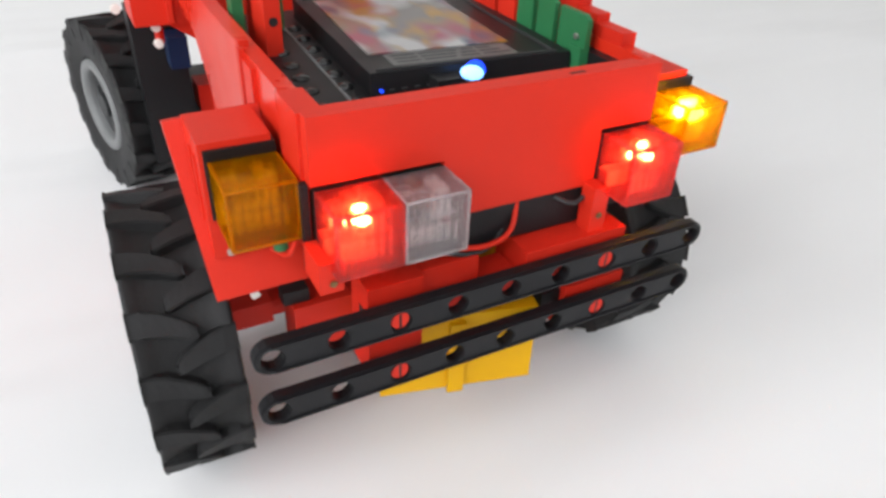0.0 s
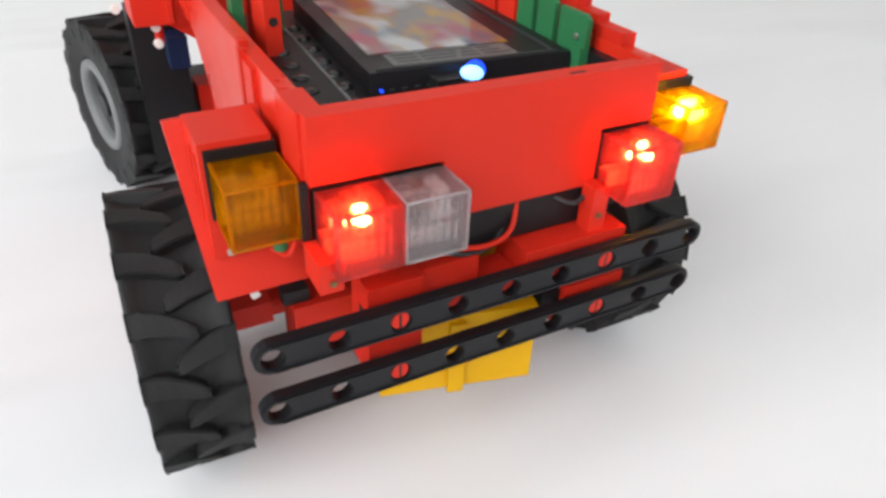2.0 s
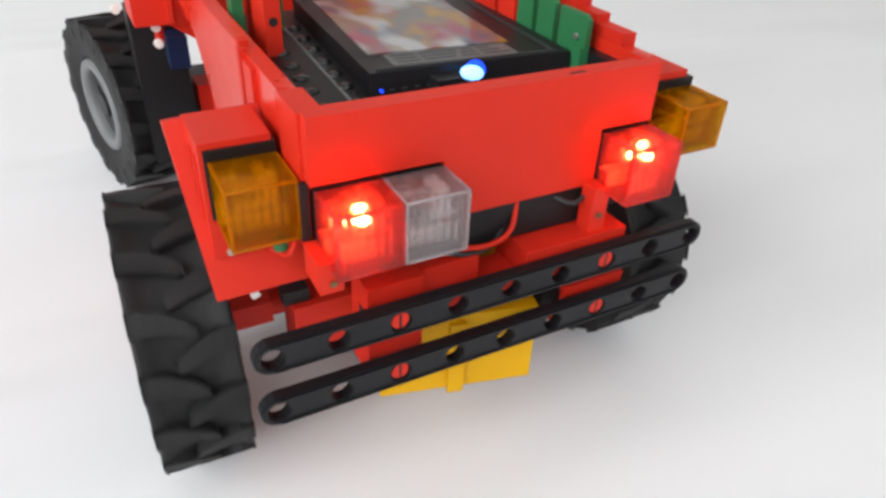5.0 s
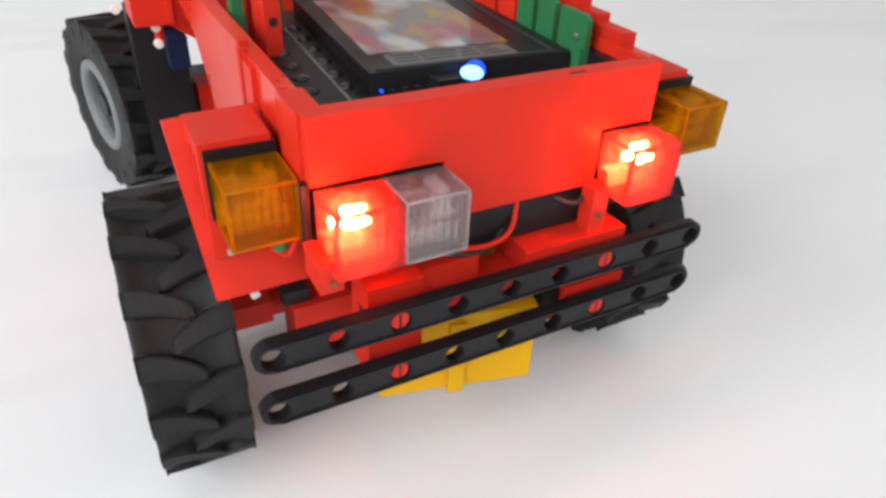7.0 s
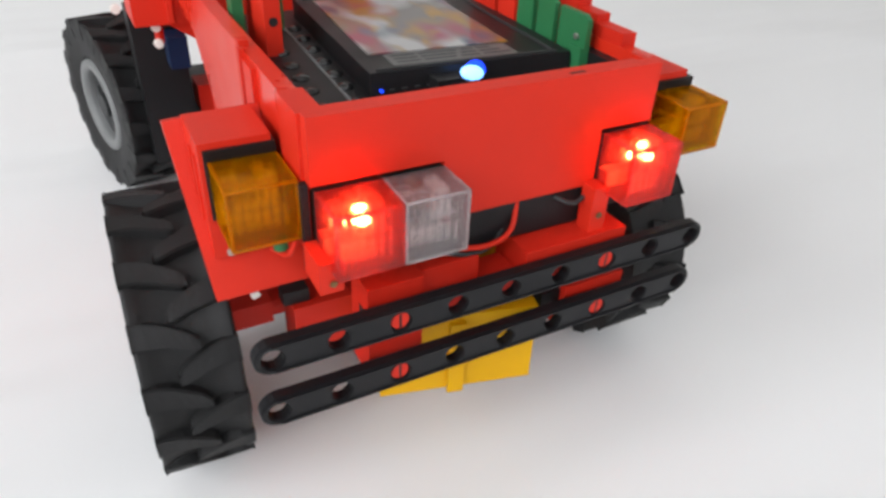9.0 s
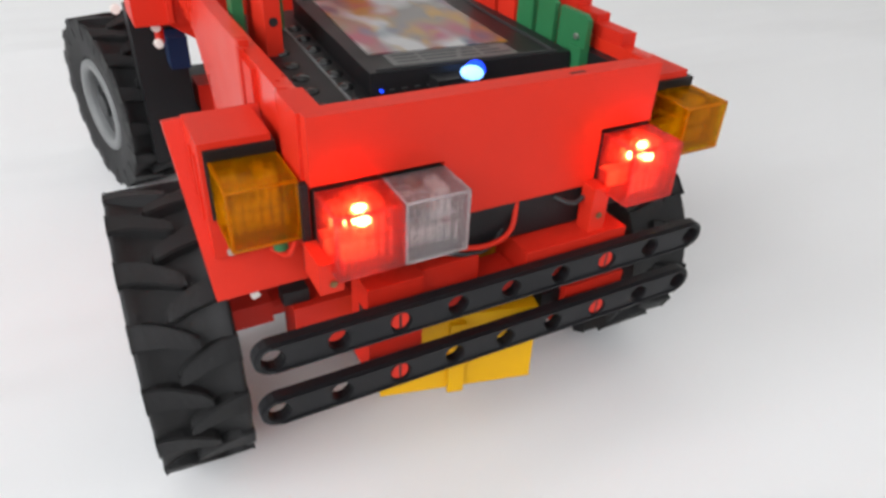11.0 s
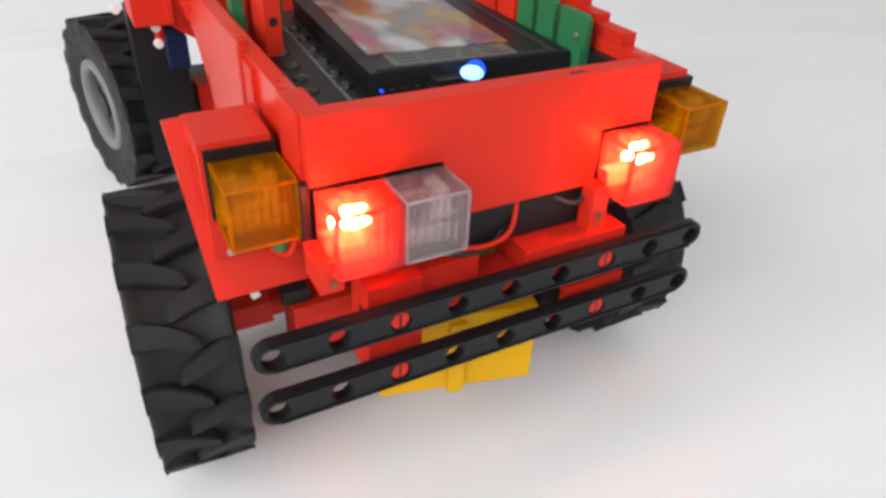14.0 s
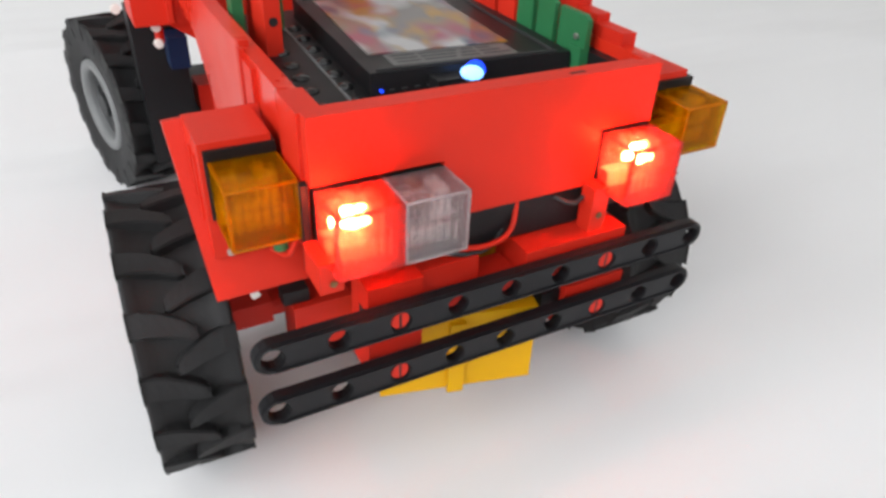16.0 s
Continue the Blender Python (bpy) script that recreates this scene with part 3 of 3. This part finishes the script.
def wire(name, points, r, mat, label):
    cu = bpy.data.curves.new(name, "CURVE")
    cu.dimensions, cu.bevel_depth, cu.bevel_resolution, cu.resolution_u = "3D", r * MM, 2, 8
    sp = cu.splines.new("BEZIER")
    sp.bezier_points.add(len(points) - 1)
    for b, q in zip(sp.bezier_points, points):
        b.co = Vector(q) * MM
        b.handle_left_type = b.handle_right_type = "AUTO"
    cu.materials.append(mat)
    ob = new(name, cu)
    ob.parent = truck
    return tagged(ob, label)


wire("wire", [(7.4, 13, 58), (7.2, 12, 52.6), (4.5, 10, 47.8), (-2, 9, 46.2), (-9, 10, 46.5)], 0.75, RED, "thin red insulated wire")
wire("wire", [(6, 14, 50), (0, 10.5, 45), (-8, 9.5, 44.8), (-14, 11, 46)], 0.6, HUB, "thin dark insulated wire")
wire("wire", [(-47, 17, 58), (-49, 15, 56), (-50, 17, 52), (-52, 24, 50)], 0.7, RED, "thin red insulated wire")
wire("wire", [(18, 11, 54.5), (23, 9, 52.5), (27, 10, 53)], 0.7, HUB, "thin dark grey insulated wire")
part("lamp_foot", rod((-51.6, 17.5, 53.6), (-51.6, 17.5, 57.4), 1.7, 14), GREEN, truck, "green plastic lamp plug", bevel=0.3)
part("pin_head", rod((-60.6, 29, 48.5), (-60.6, 28, 48.5), 1.0, 12), STEEL, truck, bevel=0.2)
part("pin_head", rod((-45, 2.0, 52.4), (-45, 1.5, 52.4), 0.9, 12), BRASS, truck, bevel=0.2)
part("axle_pin", rod((-57.4, 30, 33.2), (-55.2, 30, 33.8), 1.0, 12), WHITE, truck, "white plastic axle pin", bevel=0.2)

# added black block: the deep shade between the lamp row and the frame
part("frame_shade", box(-46, 44, 15.2, 19.9, 44.6, 54.5), BLACK, truck, "black block for the shade between lamps and frame", bevel=0.4)
# grooves are not cut: dark sheets paint their shade
part("groove_shade", box(-35.7, -35.5, 9, 12, 33, 37), SHADE_BLACK, truck)
part("groove_shade", box(12, 20, 4.42, 4.55, 38, 39.6), SHADE_BLACK, truck)
part("groove_shade", box(28, 35, 4.42, 4.55, 38, 39.6), SHADE_BLACK, truck)
part("frame_spacer", box(-4.9, 6.8, 6, 17, 28.8, 36.8), RED_DARKER, truck, bevel=0.5)
part("frame_spacer", box(-21.2, -5, 6, 8.3, 28.8, 36), RED_DARKER, truck, bevel=0.5)
part("frame_spacer", box(6.9, 21.8, 8.5, 19.9, 26.5, 33.9), RED_DARKER, truck, bevel=0.5)
# this one is black for the dark gap beside the battery box
part("frame_spacer", box(15.8, 21.8, 7, 19, 17.5, 26.4), BLACK, truck, bevel=0.5)

# yellow box under the rear frame
battery = part("battery_box", box(-17, 27, 0, 34, -2, 24.1), YELLOW, truck, "yellow plastic battery box", bevel=0.6, at=pose(-12.3 * MM, 12.2 * MM, 0, 0, 0, -14))
part("tab", box(2, 6.5, -1.6, -0.05, -2.6, 22), YELLOW, battery, bevel=0.5)
part("lid_seam", box(-16.6, 26.6, -0.25, -0.05, 15.2, 15.9), YELLOW, battery)


# ---- what moves: the driven wheels turn, the filaments come forward in their sockets when lit ----
PITCH = 360 / LUGS
# start, end, way, tread phase at rest afterwards of the two wheels
REST = (5.0, 13.2)
SPINS = [(5.0, 6.6, -1, (20.0, 3.8)), (7.52, 8.42, -1, (9.0, 2.5)), (11.33, 13.66, 1, (9.0, 6.0)), (14.52, 15.42, 1, (5.0, 15.2))]


def wheel_rows(place, turn, sign):
    which = 0 if sign > 0 else 1
    angle = REST[which] * sign
    rows = [(0.0, pose(*place, angle, 0, turn))]
    for t0, t1, way, phase in SPINS:
        f0, f1 = round(t0 * FPS), round(t1 * FPS)
        ease = [max(0.0, min(1.0, (f - f0) / 3, (f1 - f) / 3)) for f in range(f0, f1 + 1)]
        total = 74.0 * sum(ease) * way * sign
        slip = (angle + total - phase[which] * sign) % PITCH
        speed = (total - slip) / sum(ease)
        rows.append((f0 / FPS, pose(*place, angle % 360, 0, turn)))
        for f in range(f0 + 1, f1 + 1):
            angle += speed * ease[f - f0]
            rows.append((f / FPS, pose(*place, angle % 360, 0, turn)))
    rows.append((16.0, pose(*place, angle % 360, 0, turn)))
    return rows


def blink_rows(home, spans):
    """Forward while lit, drawn back into the black socket otherwise."""
    inside = home + Vector((0, 11.0 * MM, 0))

    def at(t):
        return any(a <= t < b for a, b in spans)
    rows, last = [], None
    for f in range(round(16 * FPS) + 1):
        t = f / FPS
        if last is None or at(t) != last:
            if f:
                rows.append(((f - 1) / FPS, Matrix.Translation(home if last else inside)))
            rows.append((t, Matrix.Translation(home if at(t) else inside)))
            last = at(t)
    rows.append((16.0, Matrix.Translation(home if last else inside)))
    return rows


def motions():
    walk(wheel_left, wheel_rows(WHEEL_L, -2.4, 1))
    walk(wheel_right, wheel_rows(WHEEL_R, 180, -1))
    walk(ORANGE_R[0][0], blink_rows(ORANGE_R[0][1], [(0.0, 0.22), (0.75, 1.24), (1.76, 2.26)]))
    walk(ORANGE_L[0][0], blink_rows(ORANGE_L[0][1], [(3.25, 3.78), (4.3, 4.82), (5.33, 5.85), (6.36, 6.86), (7.36, 7.88)]))
    walk(WHITE_L[0][0], blink_rows(WHITE_L[0][1], [(11.4, 13.55), (14.55, 15.32)]))
    for lampset in (RED_L, RED_R):
        walk(lampset[1][0], blink_rows(lampset[1][1], [(6.56, 7.55), (13.56, 14.54), (15.3, 16.1)]))


motions()
